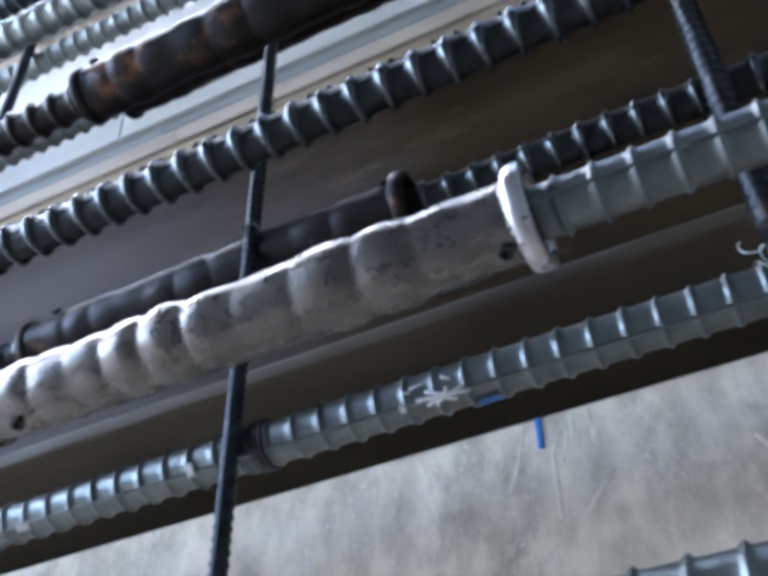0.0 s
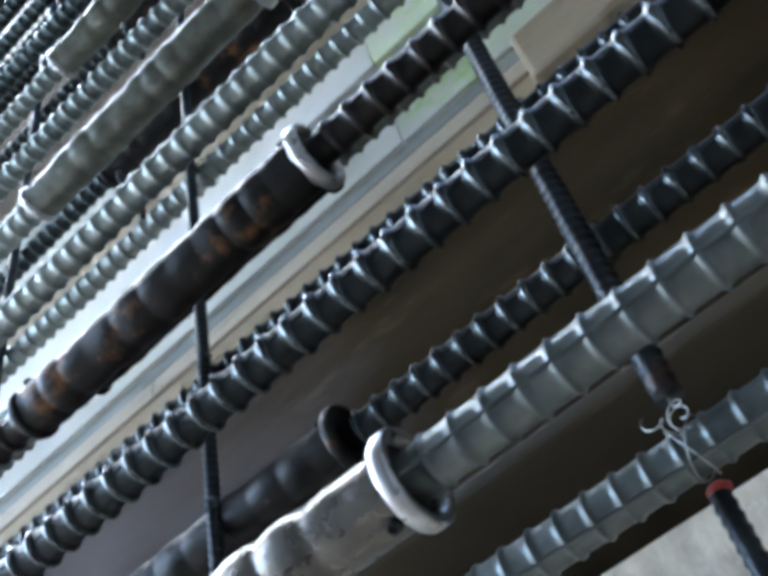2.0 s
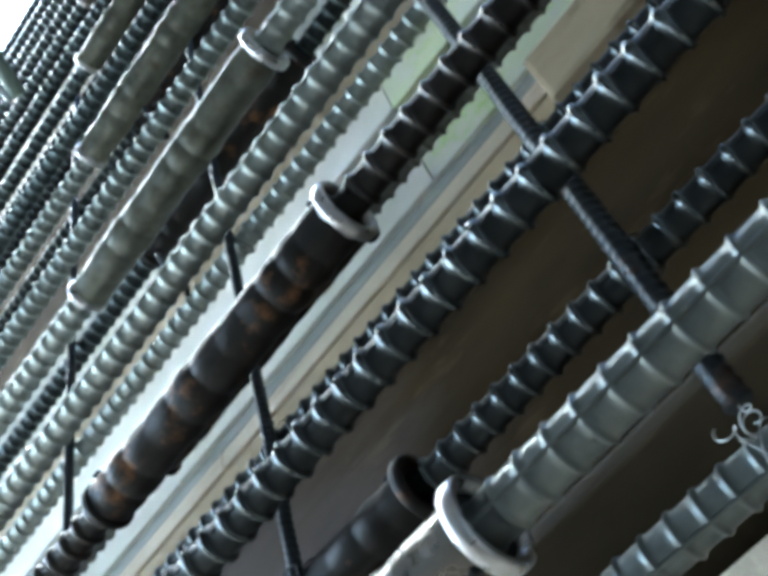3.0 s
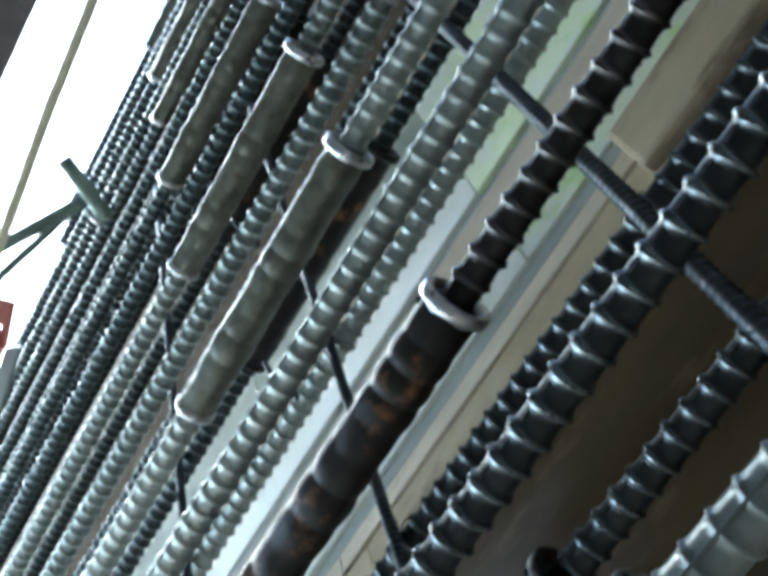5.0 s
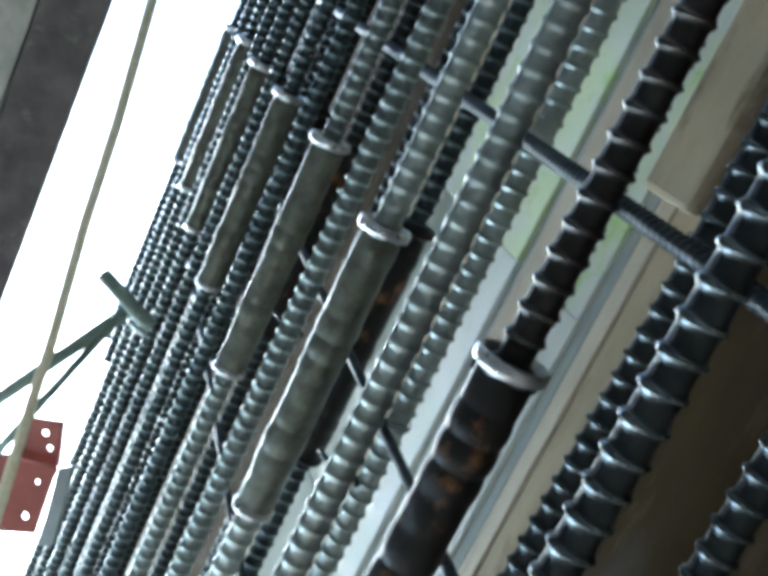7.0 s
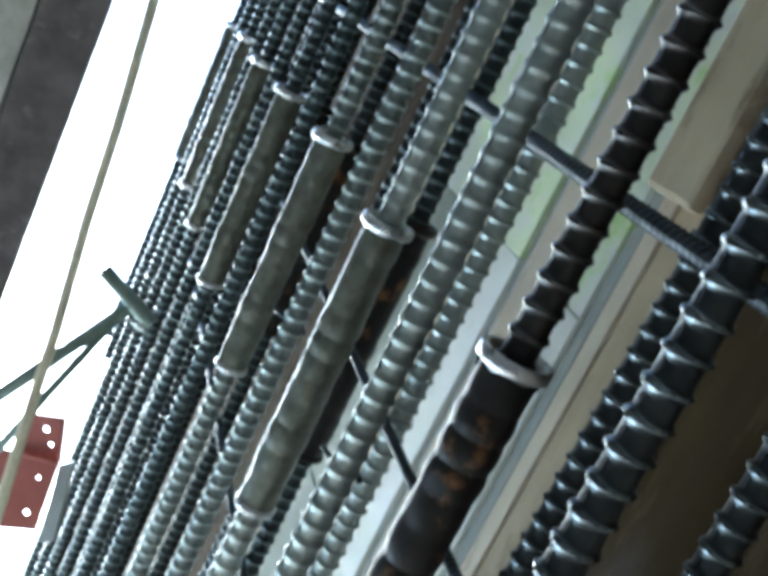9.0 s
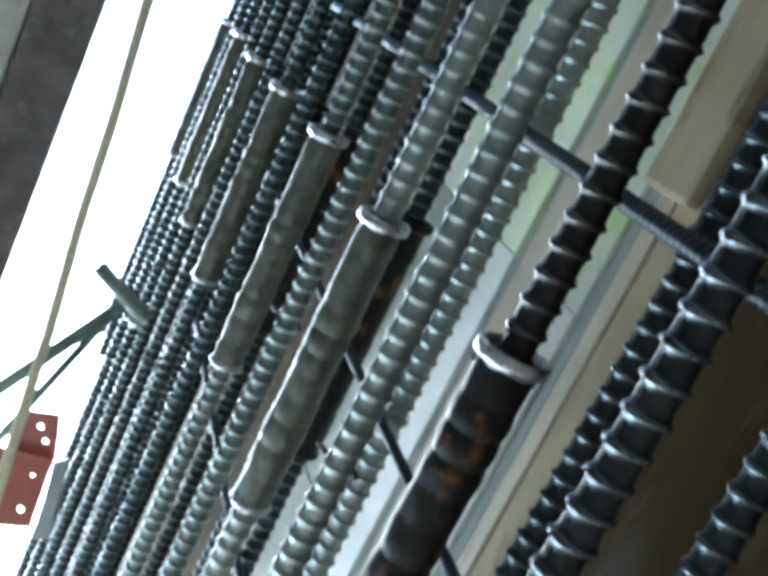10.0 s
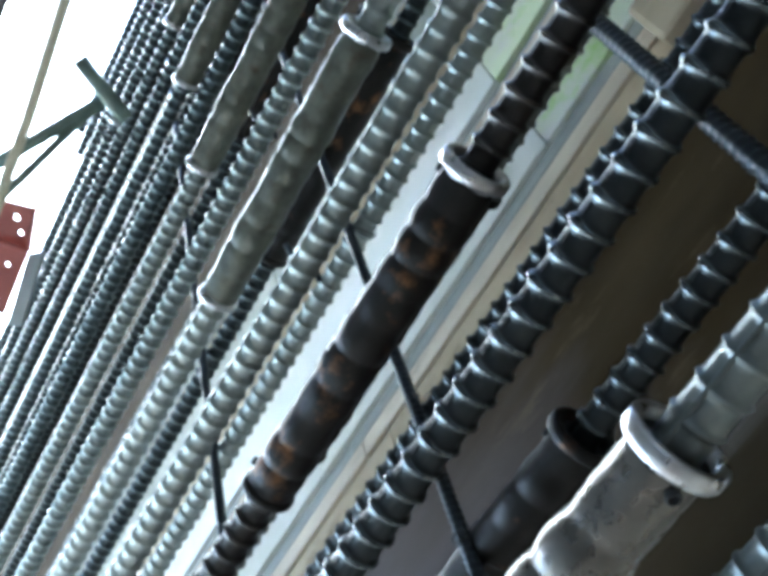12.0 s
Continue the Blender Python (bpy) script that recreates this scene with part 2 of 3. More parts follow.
def box_mesh(name, size, mat, bevel=0.004):
    bm = bmesh.new()
    bmesh.ops.create_cube(bm, size=1.0)
    bmesh.ops.scale(bm, vec=size, verts=bm.verts)
    if bevel:
        bmesh.ops.bevel(bm, geom=bm.edges[:], offset=bevel, segments=2, affect="EDGES", profile=0.6)
    me = bpy.data.meshes.new(name)
    bm.to_mesh(me)
    bm.free()
    me.materials.append(mat)
    return me


def tube_mesh(name, pts, r, mat, seg=8):
    """A tube along a line of points."""
    pts = [Vector(p) for p in pts]
    verts, faces = [], []
    for i, p in enumerate(pts):
        d = (pts[min(i + 1, len(pts) - 1)] - pts[max(i - 1, 0)]).normalized()
        u = d.orthogonal().normalized() if i == 0 else (u - d * u.dot(d)).normalized()
        w = d.cross(u)
        for k in range(seg):
            a = 2 * math.pi * k / seg
            verts.append(p + r * (math.cos(a) * u + math.sin(a) * w))
    for i in range(len(pts) - 1):
        for k in range(seg):
            q = (k + 1) % seg
            faces.append((i * seg + k, i * seg + q, (i + 1) * seg + q, (i + 1) * seg + k))
    faces.append(tuple(reversed(range(seg))))
    faces.append(tuple(range((len(pts) - 1) * seg, len(pts) * seg)))
    return mesh_of(name, [tuple(v) for v in verts], faces, mat)


# ---- structure: ground, concrete, backing wall, roof ----
def slab(name, x0, x1, y0, y1, z0, z1, mat, label, category, bevel=0.004):
    ob = new(name, box_mesh(name, (x1 - x0, y1 - y0, z1 - z0), mat, bevel))
    ob.location = ((x0 + x1) / 2, (y0 + y1) / 2, (z0 + z1) / 2)
    return tagged(ob, label, category, kind="structure")


ground = new("ground", mesh_of("ground", [(-400, -400, 0), (400, -400, 0), (400, 400, 0), (-400, 400, 0)], [(0, 1, 2, 3)], GROUND, False))
tagged(ground, "bare brown earth of the building site", "ground", kind="structure")
WALL_Y = 1.02
slab("wall_lower", -5.4, 1.5, WALL_Y, WALL_Y + 0.5, 0, 2.185, CONCRETE, "stained grey concrete wall with drips and scratches", "wall", 0.006)
slab("wall_back", -5.4, 1.5, WALL_Y + 0.42, WALL_Y + 0.7, 2.185, 8.15, BROWN, "dark recessed wall behind the battens", "wall", 0.0)
slab("trim", -5.4, 1.5, WALL_Y - 0.010, WALL_Y + 0.30, 2.366, 2.392, OLIVE, "rounded lower edge of the brown board, coloured as if catching light", "trim", 0.008)
# bottom, top, material, set back, lean in degrees
BANDS = [(2.394, 2.955, BROWN, 0.0, 0), (2.957, 3.028, BEIGE, 0.006, 0), (3.030, 3.080, PALEWOOD, 0.004, 4), (3.083, 3.116, GREYSTRIP, 0.006, 0), (3.118, 3.242, GREEN, -0.004, 0),
         (3.244, 3.392, PALEWOOD, 0.004, 0), (3.394, 3.412, GREYSTRIP, 0.008, 0)]
for k in range(2):
    z = 3.414 + 0.37 * k
    BANDS += [(z, z + 0.187, GREEN, -0.004, 0), (z + 0.19, z + 0.31, BEIGE, 0.004, 0), (z + 0.312, z + 0.367, GREYSTRIP, 0.0, 0)]
# upper brown boards are added to keep gaps between the high bars dark
BANDS += [(4.156 + 0.612 * k, 4.765 + 0.612 * k, BROWN, 0.0, 0) for k in range(6)]
JOINTS = {"brown_board": (-5.4, -3.0, 1.5), "beige_batten": (-5.4, -2.9, -0.9, 1.5), "pale_batten": (-5.4, -2.4, -0.98, 1.5), "grey_board_edge": (-5.4, -2.7, -1.02, 0.4, 1.5),
          "pale_green_panel": (-5.4, -3.1, -2.2, -1.12, -0.29, 0.37, 1.5)}
TELL = {"brown_board": "wide brown backing board in the shade", "beige_batten": "long beige batten with a worn lower edge", "pale_batten": "pale worn batten leaning against the wall",
        "grey_board_edge": "narrow grey board edge under a green panel", "pale_green_panel": "pale green panel strip, mottled and cracked"}
PIECE = {"brown_board": "board", "beige_batten": "batten", "pale_batten": "batten", "grey_board_edge": "strip", "pale_green_panel": "panel"}


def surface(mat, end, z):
    """Left green pieces become lilac or grey; low brown board gets its lit copy."""
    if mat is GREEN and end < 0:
        return LILAC if z < 3.5 else GREYPANEL
    return BROWN_LIT if mat is BROWN and end > 0 and z < 2.6 else mat


rnd = random.Random(4)
for z0, z1, mat, dy, lean in BANDS:
    band = tagged(new("wall_band"), TELL[mat.name], "wall panel", kind="structure")
    band.location = (0, WALL_Y + dy, z0)
    xs = JOINTS[mat.name]
    for xa, xb in zip(xs, xs[1:]):
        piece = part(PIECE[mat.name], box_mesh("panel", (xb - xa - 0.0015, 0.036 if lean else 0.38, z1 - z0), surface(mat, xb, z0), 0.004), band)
        piece.location = ((xa + xb) / 2, (0.018 if lean else 0.19) + rnd.uniform(0, 0.003), (z1 - z0) / 2)
        piece.rotation_euler = (-radians(lean), rnd.uniform(-0.001, 0.001), 0)
batten = new("batten", box_mesh("batten", (1.535, 0.032, 0.142), BEIGE, 0.012))
batten.location = (0.733, WALL_Y - 0.023, 3.012)
tagged(batten, "thick beige batten nailed over the boards", "batten", kind="structure")
slab("roof", -9, 9, -2.0, -0.04, 5.6, 5.85, SOFFIT, "weathered grey concrete slab overhead, seen from below", "roof", 0.015)
slab("roof_beam", -9, 9, -0.035, 0.205, 5.6, 5.95, FASCIA, "dark mottled edge beam of the slab overhead", "roof", 0.02)
# walls added out of view: they block sky light and return some fill
slab("wall_behind", -3.0, 1.5, -2.0, -1.7, 0, 5.595, WALLGREY, "plain concrete wall added out of view to shape the light", "wall", 0.01)
slab("wall_end", 1.5, 1.9, -2.0, 1.8, 0, 5.595, WALLGREY, "plain concrete end wall added to hold the bars and block light", "wall", 0.01)
slab("wall_end_upper", 1.5, 1.9, 0.215, 1.8, 5.6, 6.4, CONCRETE, "plain concrete end wall added to hold the bars and block light", "wall", 0.01)

# ---- the reinforcing cage ----
BAR_Y, BACK_Y = 0.66, 0.857
FINE, COARSE = (0.10, 0.24, 0.45, 0.75, 1.15), (0.14, 0.40, 0.75, 1.15)
SHARP = (0.0, 0.05, 0.10, 0.17, 0.32, 0.45)
X0, X1 = -4.2, 1.52
BAR = mesh_of("bar", *ribbed(X0, X1, 0.0232, 0.0325, 0.0034, (0.06, 0.15, 0.42, 0.75, 1.15), 0.0, SHARP, 0.15, 0.08, 0.5), STEEL_NEAR)
BAR_BEAD = mesh_of("bar", *ribbed(X0, X1, 0.0232, 0.0325, 0.0036, FINE, 0.0, thin=0.30, flare=0.15), STEEL)
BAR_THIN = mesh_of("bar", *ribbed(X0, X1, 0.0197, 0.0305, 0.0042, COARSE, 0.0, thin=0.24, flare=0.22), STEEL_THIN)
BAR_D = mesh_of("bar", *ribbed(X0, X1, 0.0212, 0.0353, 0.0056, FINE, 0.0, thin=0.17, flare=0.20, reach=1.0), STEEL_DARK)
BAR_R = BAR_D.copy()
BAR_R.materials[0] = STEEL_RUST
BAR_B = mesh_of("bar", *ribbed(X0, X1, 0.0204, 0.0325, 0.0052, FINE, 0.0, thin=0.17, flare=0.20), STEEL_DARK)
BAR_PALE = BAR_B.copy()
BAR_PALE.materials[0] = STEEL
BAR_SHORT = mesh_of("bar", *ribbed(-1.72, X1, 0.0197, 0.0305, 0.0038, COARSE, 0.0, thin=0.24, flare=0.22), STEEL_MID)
# higher back bars take the steel coloured as if shaded by the front row
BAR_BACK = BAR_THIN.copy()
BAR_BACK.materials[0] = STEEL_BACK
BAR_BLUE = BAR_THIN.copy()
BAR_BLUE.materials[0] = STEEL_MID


def ridge_mesh(x0, x1, r, h, w, mat):
    """A long rounded ridge that runs along a bar."""
    cross = [(-r + 0.003, -w * 0.6), (-r - h * 0.55, -w * 0.5), (-r - h * 0.95, -w * 0.26), (-r - h * 0.95, w * 0.26), (-r - h * 0.55, w * 0.5), (-r + 0.003, w * 0.6)]
    verts = [(x, y, z) for x in (x0, (x0 + x1) / 2, x1) for y, z in cross]
    n = len(cross)
    faces = [(i * n + k, i * n + (k + 1) % n, (i + 1) * n + (k + 1) % n, (i + 1) * n + k) for i in range(2) for k in range(n)]
    faces += [tuple(reversed(range(n))), tuple(range(2 * n, 3 * n))]
    return mesh_of("ridge", verts, faces, mat)


RIDGE = {BAR: ridge_mesh(X0, X1, 0.0232, 0.0040, 0.0042, STEEL_NEAR), BAR_BEAD: ridge_mesh(X0, X1, 0.0232, 0.0036, 0.0042, STEEL), BAR_THIN: ridge_mesh(X0, X1, 0.0197, 0.0032, 0.0036, STEEL_THIN),
         BAR_D: ridge_mesh(X0, X1, 0.0212, 0.0010, 0.004, STEEL_DARK), BAR_R: ridge_mesh(X0, X1, 0.0212, 0.0010, 0.004, STEEL_RUST), BAR_B: ridge_mesh(X0, X1, 0.0204, 0.0010, 0.004, STEEL_DARK),
         BAR_PALE: ridge_mesh(X0, X1, 0.0204, 0.0022, 0.004, STEEL), BAR_SHORT: ridge_mesh(-1.72, X1 - 0.03, 0.0197, 0.0022, 0.0036, STEEL_MID), BAR_BACK: ridge_mesh(X0, X1, 0.0197, 0.0022, 0.0036, STEEL_BACK),
         BAR_BLUE: ridge_mesh(X0, X1, 0.0197, 0.0022, 0.0036, STEEL_MID)}


def rod(bar, data, spin):
    r = part("rod", data, bar, pose(0, 0, 0, spin))
    part("ridge", RIDGE[data], r)
    part("ridge", RIDGE[data], r, pose(0, 0, 0, 180))


def sleeve_meshes(mat, seed, ring_mat=COLLAR, wave=0.0024, long=1.0):
    rnd = random.Random(seed)
    ph = [rnd.uniform(0, 6.28) for _ in range(6)]

    def dents(x, a):
        return 0.0007 * math.sin(a * 3 + ph[0] + x * 31) * math.sin(x * 57 + a) + 0.0005 * math.sin(a * 5 + ph[1] - x * 37)

    prof = [(-0.58, 0.0285), (-0.58, 0.0335), (-0.572, 0.0355)]
    n = 168
    for i in range(n + 1):
        u = i / n
        x = -0.565 + 0.55 * u
        w = abs(math.sin(math.pi * u * 11 + 0.9 * math.sin(u * 7 + ph[2]))) * (0.62 + 0.38 * math.sin(u * 17 + ph[3]))
        edge = min(1.0, u * 12, (1 - u) * 9)
        prof.append((x, 0.0345 + wave * edge * w ** 0.9 + 0.0015 * u))
    prof += [(-0.013, 0.0375)]
    prof = [(x * long, r) for x, r in prof]
    body = mesh_of("sleeve_body", *revolve(prof, 32, dents), mat)
    ring = [(-0.019, 0.037), (-0.0175, 0.0445), (-0.014, 0.0468), (-0.003, 0.0468), (0.0, 0.0445), (0.0, 0.038), (-0.006, 0.0335), (-0.030, 0.033)]
    collar = mesh_of("collar", *revolve(ring, 40, None, True), ring_mat)
    lip = [(-0.588, 0.027), (-0.588, 0.0375), (-0.585, 0.0395), (-0.577, 0.0395), (-0.573, 0.0365), (-0.573, 0.028)]
    lip = [(x + 0.58 * (1 - long), r) for x, r in lip]
    rim = mesh_of("end_rim", *revolve(lip, 32, None, True), COLLAR if mat is CAST_DARK else mat)
    # black disc stands in for the unlit hollow round the bar
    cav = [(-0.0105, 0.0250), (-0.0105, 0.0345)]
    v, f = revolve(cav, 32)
    hollow = mesh_of("seal", v, f[:-2], CAVITY)
    pr = [(0.0, 0.007), (0.005, 0.007), (0.0065, 0.006), (0.0065, 0.004), (0.002, 0.0036)]
    port = mesh_of("port", *revolve(pr, 14), CAVITY)
    return body, collar, hollow, port, rim


SLEEVES = {"A": sleeve_meshes(CAST, 1, wave=0.0040), "B": sleeve_meshes(RUSTY, 2, wave=0.0036, long=0.955), "C": sleeve_meshes(CAST_DARK, 3, wave=0.0032), "D": sleeve_meshes(RUSTY, 5, RUSTY)}


PORT = {"A": 258, "B": 142, "C": 70, "D": 140}


def coupler(bar, kind, x, spin, label):
    body, collar, hollow, port, rim = SLEEVES[kind]
    b = part("sleeve", body, bar, pose(x, 0, 0, spin * 40), label)
    part("collar", collar, b, None, "bright steel end ring")
    part("seal", hollow, b)
    part("end_rim", rim, b)
    for along in (-0.030, -0.53):
        part("port", port, b, pose(along, 0, 0, PORT[kind] - 40 * spin) @ pose(0, 0.035, 0, 0, 0, 90))


ROWS_FRONT = [(1.775, None, None), (2.12, "A", -0.222), (2.375, None, None), (2.632, "B", -0.238), (2.93, None, None), (3.206, "C", -0.27),
              (3.45, None, None), (3.74, "C", -0.255), (4.02, None, None), (4.30, "C", -0.272), (4.56, None, None), (4.82, "C", -0.285),
              (5.04, None, None), (5.26, "C", -0.278), (5.50, None, None), (5.72, "C", -0.30)]
SPIN = [20, 21, 14, 13, 15, 22, 12, 18, 16, 24, 14, 20, 24, 17, 26, 20]
for (z, kind, x), spin in zip(ROWS_FRONT, SPIN):
    lab = "long ribbed steel reinforcing bar" + {None: ", unspliced", "A": " with a silvery bumpy splice sleeve", "B": " with a dark rusty splice sleeve", "C": " with a grey bumpy splice sleeve"}[kind]
    bar = thing("reinforcing_bar", pose(0, BAR_Y, z), lab, "reinforcing bar", "front bars of the cage")
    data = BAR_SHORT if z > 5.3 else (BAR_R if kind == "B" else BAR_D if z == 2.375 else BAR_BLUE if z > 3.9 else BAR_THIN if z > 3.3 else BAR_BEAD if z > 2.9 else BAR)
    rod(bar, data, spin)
    if kind:
        coupler(bar, kind, x, spin, {"A": "silvery cast sleeve with ring dents", "B": "dark rusty cast sleeve", "C": "grey cast sleeve"}[kind])

ROWS_BACK = [(2.132, None), (2.415, -0.414), (2.69, None), (2.955, -0.36), (3.235, None), (3.58, -0.33), (3.82, None), (4.25, -0.33), (4.50, None),
             (4.71, -0.33), (4.99, None), (5.30, -0.33), (5.56, None), (5.82, -0.33), (6.08, None)]
for i, (z, x) in enumerate(ROWS_BACK):
    bar = thing("reinforcing_bar", pose(0, BACK_Y, z), "dark ribbed steel bar tied behind the stirrups", "reinforcing bar", "back bars of the cage")
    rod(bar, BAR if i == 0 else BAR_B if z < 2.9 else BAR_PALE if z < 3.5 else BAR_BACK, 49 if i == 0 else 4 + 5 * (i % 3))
    if x:
        coupler(bar, "D", x, 30 * i - 20, "dark cast sleeve")

# vertical stirrups between the two layers
STIR_Y = 0.822
STIR = mesh_of("stirrup", *ribbed(0, 4.6, 0.0090, 0.013, 0.0017, (0.2, 0.8), 0.75, (0.0, 0.15, 0.35), 0.3), TIE)
STIR_THICK = mesh_of("stirrup", *ribbed(0, 4.6, 0.0135, 0.016, 0.0022, (0.2, 0.8), 0.75, (0.0, 0.15, 0.35), 0.25), TIE)
for x, z0, lean in ((-0.625, 1.15, 0.0), (-0.052, 2.17, 0.0), (0.53, 1.15, 0.0), (-1.2, 1.15, -0.3)):
    st = new("stirrup", STIR_THICK if z0 > 2 else STIR)
    st.matrix_basis = pose(x, STIR_Y, z0, 0, -90 + lean, 0)
    tagged(st, "thin dark ribbed steel stirrup standing between the bars", "stirrup", "stirrups of the cage")

# ---- tie wires at the crossings ----
def knot(x, y, z, r, mat, seed, tail, label):
    """A wire wound twice round a bar, with its twisted ends left curling."""
    rnd = random.Random(seed)
    top = thing("tie_wire", pose(x, y, z), label, "wire", "tie wires of the cage")
    for s in (-1, 1):
        pts = []
        for k in range(19):
            a = 2 * math.pi * k / 18
            pts.append((s * (0.012 * math.sin(a) + 0.004), (r + 0.0015) * math.cos(a), (r + 0.0015) * math.sin(a)))
        part("loop", tube_mesh("loop", pts, 0.0009, mat, 6), top)
    for s in range(3 if mat is WIRE else 2):
        pts, ph = [], rnd.uniform(0, 6)
        for k in range(26):
            u = k / 25
            w = 0.006 * u + 0.003
            pts.append(((-1) ** s * (tail * 0.8 * u) + w * math.sin(ph + u * 9), -r - 0.002 - 0.010 * math.sin(u * 3) - 0.006 * u,
                        0.006 + tail * (0.45 + 0.4 * s) * u + w * math.cos(ph + u * 9)))
        part("twisted_end", tube_mesh("twisted_end", pts, 0.0010, mat, 6), top)
    return top


knot(-0.062, BACK_Y, 2.132, 0.026, WIRE, 3, 0.022, "bright curling tie wire on a ribbed bar")
for k, (z, mat) in enumerate(((2.415, WIRE_DARK), (2.69, WIRE_DARK), (3.235, WIRE), (3.58, WIRE), (3.82, WIRE_DARK), (4.25, WIRE_DARK), (4.50, WIRE_DARK))):
    knot(-0.05, BACK_Y, z, 0.025, mat, 10 + k, 0.012, "tie wire wound round a bar and a stirrup")
for k, z in enumerate((2.132, 2.415, 2.69, 2.955, 3.235, 3.58, 3.82)):
    knot(-0.62, BACK_Y, z, 0.025 if z != 2.415 else 0.038, WIRE_DARK, 30 + k, 0.008, "dark tie wire wound round a bar and a stirrup")

wrap = thing("tie_wire", pose(-0.603, BACK_Y, 2.132), "black wire wound thickly round a ribbed bar", "wire", "tie wires of the cage")
for k in range(3):
    part("loop", mesh_of("loop", *revolve([(-0.003, 0.0265), (-0.002, 0.0285), (0.002, 0.0285), (0.003, 0.0265)], 24, None, True), WIRE_DARK), wrap, pose(-0.004 + 0.004 * k, 0, 0, 0, 3 * (k % 2), 4 * k - 6))

# ---- short bent ends of the cross ties, hooked over the front bars ----
for x, z in ((-0.60, 2.93), (-0.60, 3.47), (-1.18, 4.02)):
    pts = [(0, 0.030, -0.012), (0, 0.031, 0.006), (0, 0.022, 0.024), (0, 0.004, 0.032), (0.002, -0.012, 0.040), (0.006, -0.022, 0.058)]
    tie = new("hook_end", tube_mesh("hook_end", pts, 0.0045, TIE, 10))
    tie.location = (x, BAR_Y, z)
    tagged(tie, "short bent steel hook end over a bar", "hook", "cross tie hooks")

# ---- starter rod with a red painted tip in front of the concrete ----
starter = thing("starter_rod", pose(-0.071, 0.905, 0.0), "ribbed steel rod with a red painted tip", "rod")
part("rod", mesh_of("rod", *ribbed(0, 2.118, 0.0102, 0.014, 0.0018, (0.2, 0.8), 0.75, (0.0, 0.15, 0.35), 0.3), TIE), starter, pose(0.012, 0, 0, 0, -90.4, 0))
part("painted_tip", mesh_of("painted_tip", *revolve([(0, 0.0121), (0.004, 0.0122), (0.0065, 0.010)], 14), REDTIP), starter, pose(-0.001, 0, 2.115, 0, -90, 0), "red paint")


# ---- paint on the lower back bar and on the wall ----
def daub(radius, x0, x1, a0, a1, seed, mat, name):
    """A thin ragged patch of paint that follows a bar."""
    rnd = random.Random(seed)
    nx, na = 10, 6
    verts, faces = [], []
    for i in range(nx + 1):
        u = i / nx
        lo, hi = a0 + rnd.uniform(0, 0.35) * (a1 - a0), a1 - rnd.uniform(0, 0.35) * (a1 - a0)
        for k in range(na + 1):
            a = lo + (hi - lo) * k / na
            verts.append((x0 + (x1 - x0) * u, -radius * math.cos(a), radius * math.sin(a)))
    for i in range(nx):
        for k in range(na):
            p = i * (na + 1) + k
            faces.append((p, p + 1, p + na + 2, p + na + 1))
    return mesh_of(name, verts, faces, mat)


marks = thing("paint_marks", pose(0, BACK_Y, 2.132), "splashed white and blue paint marks on a ribbed bar", "paint mark")
for k, (x0, x1, a0, a1) in enumerate(((-0.437, -0.431, -1.15, -0.7), (-0.692, -0.683, -1.1, -0.4), (-0.93, -0.912, -1.2, -0.7), (-0.405, -0.375, -1.0, -0.7))):
    part("white_mark", daub(0.0272, x0, x1, a0, a1, k, WHITEPAINT, "white_mark"), marks)
for k, (x0, a0, x1, a1, w) in enumerate(((-0.39, -0.85, -0.428, -0.72, 0.0022), (-0.39, -0.85, -0.412, -1.15, 0.0018), (-0.39, -0.85, -0.398, -1.3, 0.0020), (-0.39, -0.85, -0.372, -1.22, 0.0018),
                                         (-0.39, -0.85, -0.352, -0.95, 0.0016), (-0.39, -0.85, -0.358, -0.66, 0.0016), (-0.39, -0.85, -0.384, -0.45, 0.0022), (-0.39, -0.85, -0.410, -0.40, 0.0016),
                                         (-0.425, -0.25, -0.395, -0.15, 0.0014), (-0.43, -0.25, -0.418, -0.45, 0.0014), (-0.385, -0.10, -0.378, -0.42, 0.0016))):
    pts = [(x0 + (x1 - x0) * u + 0.003 * math.sin(5 * u + k), -0.0268 * math.cos(a0 + (a1 - a0) * u), 0.0268 * math.sin(a0 + (a1 - a0) * u)) for u in (0, 0.2, 0.4, 0.55, 0.7)]
    part("white_streak", tube_mesh("white_streak", pts, w, WHITEPAINT, 6), marks)
part("blue_mark", daub(0.0274, -0.36, -0.335, -1.9, -1.45, 9, BLUEPAINT, "blue_mark"), marks, None, "blue paint")
drip = new("paint_drip", tube_mesh("paint_drip", [(0, 0, 0), (0.0005, 0, -0.020), (0, 0, -0.036), (0, 0, -0.040)], 0.0048, BLUEPAINT, 10))
drip.location = (-0.349, WALL_Y + 0.002, 2.183)
tagged(drip, "thin run of blue paint on the concrete", "paint mark")

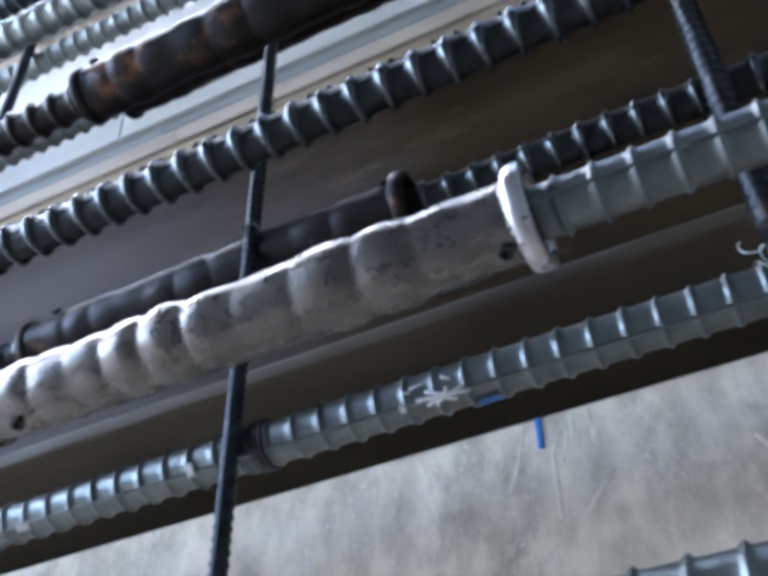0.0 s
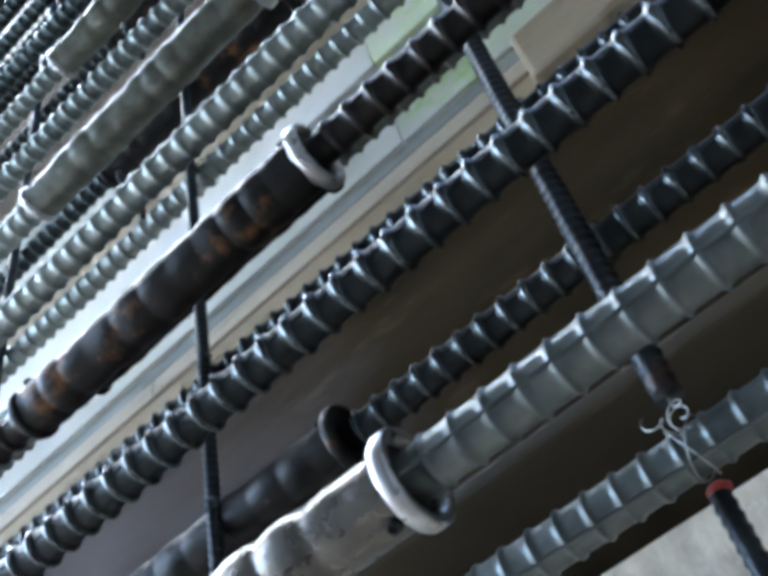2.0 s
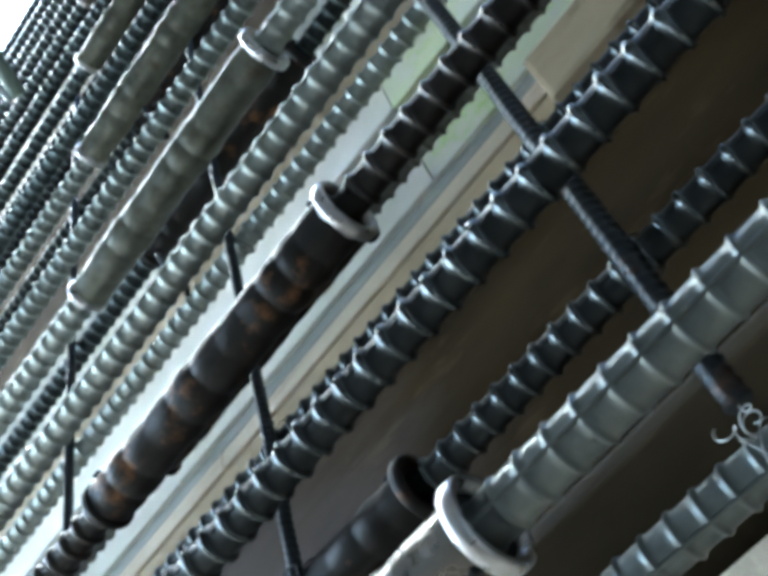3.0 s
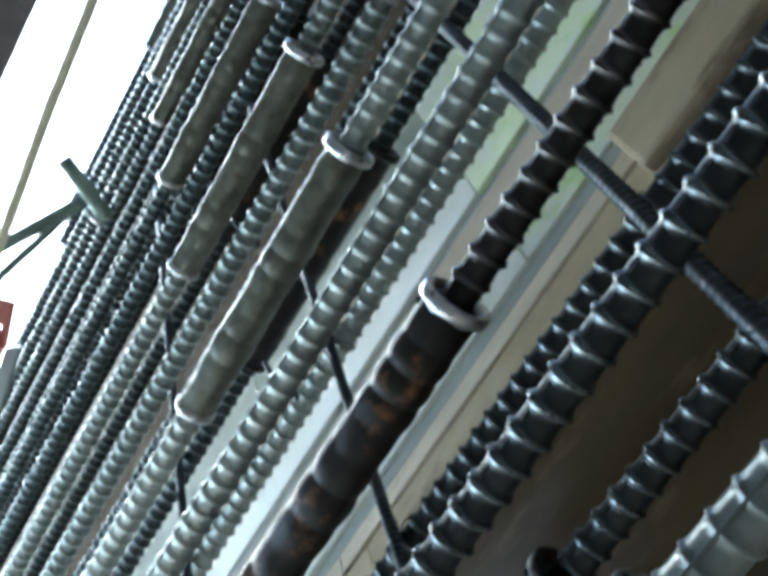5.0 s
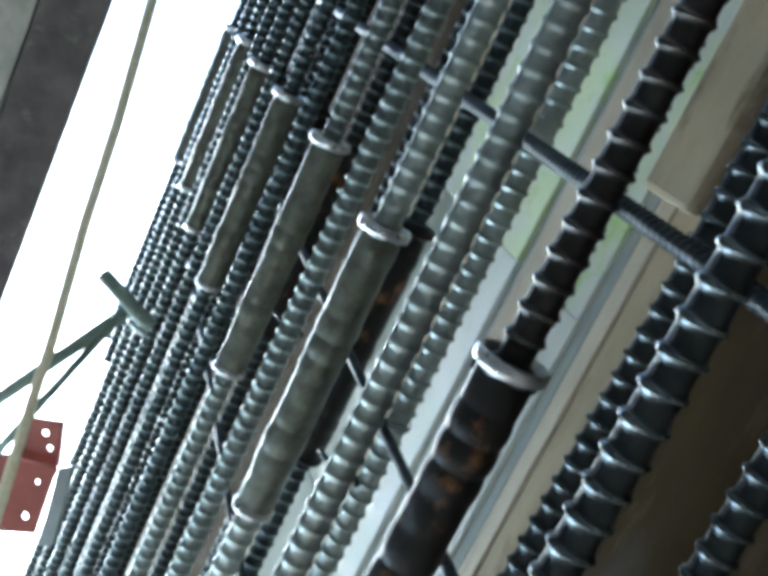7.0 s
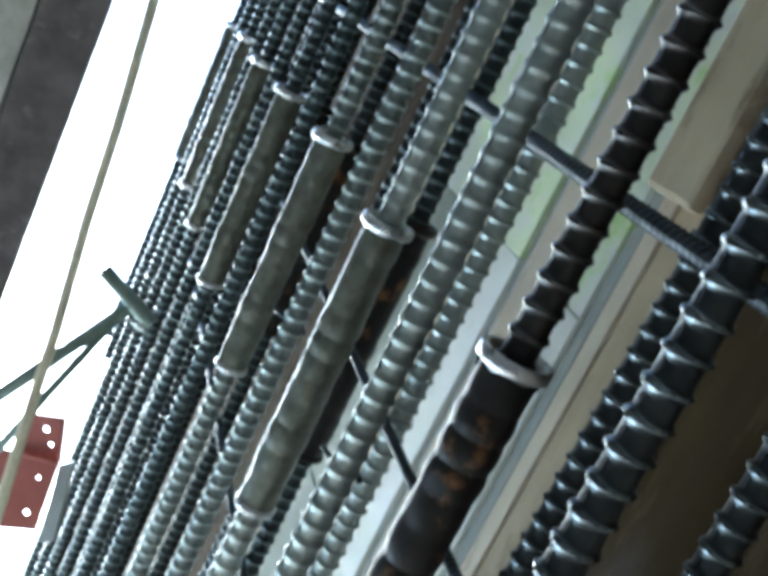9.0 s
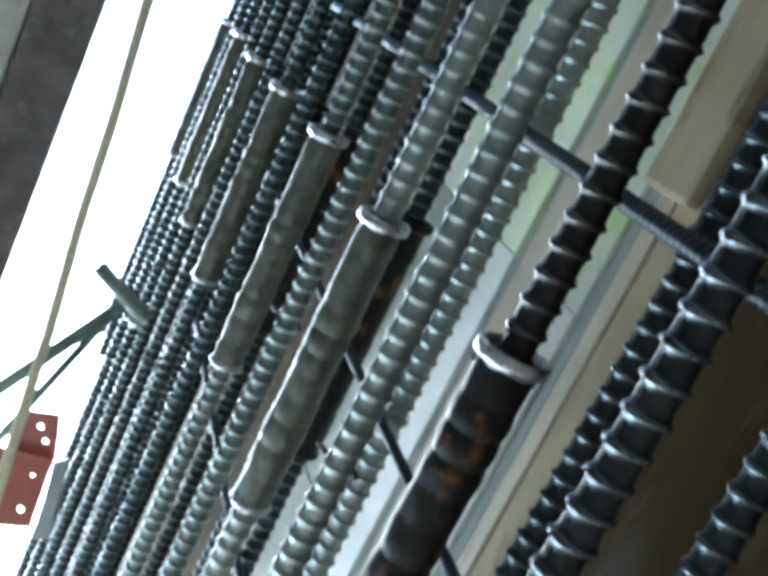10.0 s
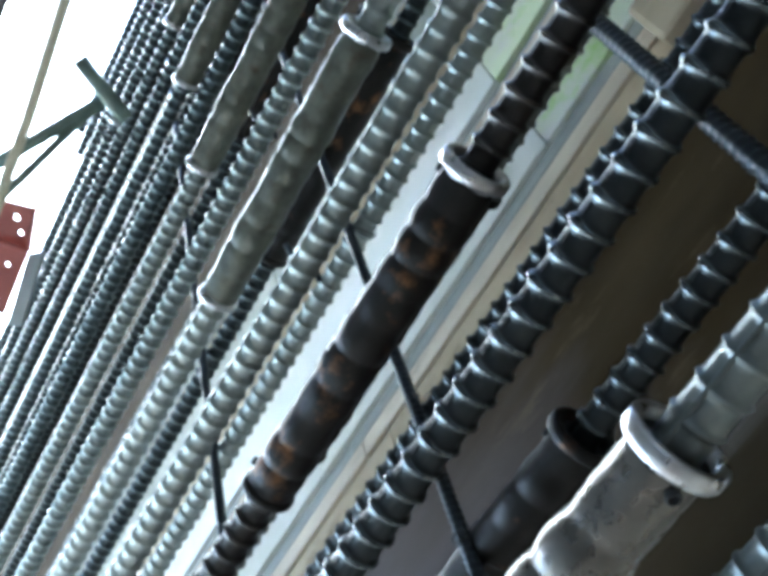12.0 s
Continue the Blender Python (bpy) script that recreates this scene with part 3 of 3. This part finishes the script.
STREAKS = [[(-0.364, 2.180), (-0.376, 2.140), (-0.391, 2.097)], [(-0.316, 2.180), (-0.337, 2.136), (-0.337, 2.097), (-0.338, 2.053)], [(-0.309, 2.181), (-0.312, 2.160), (-0.314, 2.137)],
           [(-0.290, 2.176), (-0.289, 2.150), (-0.291, 2.133)], [(-0.129, 2.092), (-0.119, 2.075), (-0.104, 2.069)], [(-0.275, 2.095), (-0.297, 2.070), (-0.314, 2.045)], [(-0.322, 2.178), (-0.318, 2.150), (-0.327, 2.118)]]
for k, line in enumerate(STREAKS):
    streak = new("drip_mark", tube_mesh("drip_mark", [(x, 0, z) for x, z in line], 0.0055 - 0.0004 * k, CHALK, 10))
    streak.location = (0, WALL_Y + 0.0046 - 0.0004 * k, 0)
    tagged(streak, "thin pale dried drip on the concrete wall", "drip mark", "drips on the concrete")

# ---- beyond the top of the cage: prop head, strap, bolted bracket ----
prop = thing("prop_head", pose(-0.948, 0.452, 4.118), "grey-green tubular prop with a crossbar head", "prop")
part("crossbar", tube_mesh("crossbar", [(0.076, -0.083, 0.055), (0.041, -0.008, 0.015), (0.006, 0.067, -0.025)], 0.021, GREENPAINT, 16), prop)
part("stem", tube_mesh("stem", [(0.009, 0.001, 0.013), (-0.303, -0.192, 0.034), (-0.463, -0.290, 0.050)], 0.018, GREENPAINT, 14), prop)
part("brace", tube_mesh("brace", [(-0.048, -0.022, 0.017), (-0.297, -0.132, -0.066), (-0.421, -0.185, -0.103)], 0.012, GREENPAINT, 12), prop)
part("pin", tube_mesh("pin", [(0.016, 0.009, -0.060), (0.005, 0.052, -0.080)], 0.008, WIRE, 10), prop, None, "bright steel pin")

strap = new("rope", tube_mesh("rope", [(0.560, -0.075, 1.57), (0.600, -0.050, 0.7), (0.600, -0.034, 0.195), (0.523, -0.027, 0.161), (0.235, -0.008, 0.071), (0, 0, 0), (-0.265, 0.019, -0.084),
                                       (-0.442, 0.024, -0.137), (-0.593, 0.031, -0.183), (-0.815, 0.040, -0.251)], 0.0145, ROPE, 12))
strap.location = (-0.720, 0.272, 4.033)
tagged(strap, "slack dull yellow rope hanging from the beam", "rope")


def holed_plate(name, outline, holes, thick, mat):
    """A plate with round holes through it."""
    bm = bmesh.new()
    edges = []
    for ring in [outline] + [[(x + r * math.cos(2 * math.pi * k / 16), y + r * math.sin(2 * math.pi * k / 16)) for k in range(16)] for x, y, r in holes]:
        vs = [bm.verts.new((x, y, 0)) for x, y in ring]
        edges += [bm.edges.new((vs[i], vs[(i + 1) % len(vs)])) for i in range(len(vs))]
    bmesh.ops.triangle_fill(bm, use_beauty=True, edges=edges)
    geo = bmesh.ops.extrude_face_region(bm, geom=bm.faces[:])
    bmesh.ops.translate(bm, vec=(0, 0, -thick), verts=[g for g in geo["geom"] if isinstance(g, bmesh.types.BMVert)])
    bmesh.ops.recalc_face_normals(bm, faces=bm.faces[:])
    me = bpy.data.meshes.new(name)
    bm.to_mesh(me)
    bm.free()
    me.materials.append(mat)
    return me


TILT = (157.14, 13.34, 64.32)
bracket = thing("steel_bracket", pose(-1.581, 0.421, 4.395, *TILT), "red-painted steel angle bracket with bolt holes", "bracket")
part("web", holed_plate("web", [(-0.248, 0.045), (-0.063, 0.013), (0.055, -0.019), (-0.015, -0.220), (-0.277, -0.198)], [(-0.006, -0.064, 0.0065), (-0.042, -0.166, 0.0095)], 0.012, RED), bracket)
part("flange", holed_plate("flange", [(-0.063, 0.013), (-0.032, 0.131), (0.070, 0.115), (0.055, -0.017)], [(0.015, 0.080, 0.0095), (0.026, 0.034, 0.008)], 0.012, RED), bracket, pose(0, 0, -0.02, 8))
part("rim", tube_mesh("rim", [(-0.064, 0.013, 0.0), (0.056, -0.018, 0.0)], 0.009, RED, 8), bracket)
part("rim", tube_mesh("rim", [(0.070, 0.116, -0.008), (0.056, -0.018, 0.0)], 0.008, RED, 8), bracket)

packer = thing("steel_plate", pose(-1.687, 0.507, 4.353, *TILT), "pale grey steel plate clamped beside the bars", "plate")
part("plate", holed_plate("plate", [(0.009, 0.107), (0.050, 0.114), (-0.007, -0.123), (-0.051, -0.123)], [], 0.03, PLATE), packer)
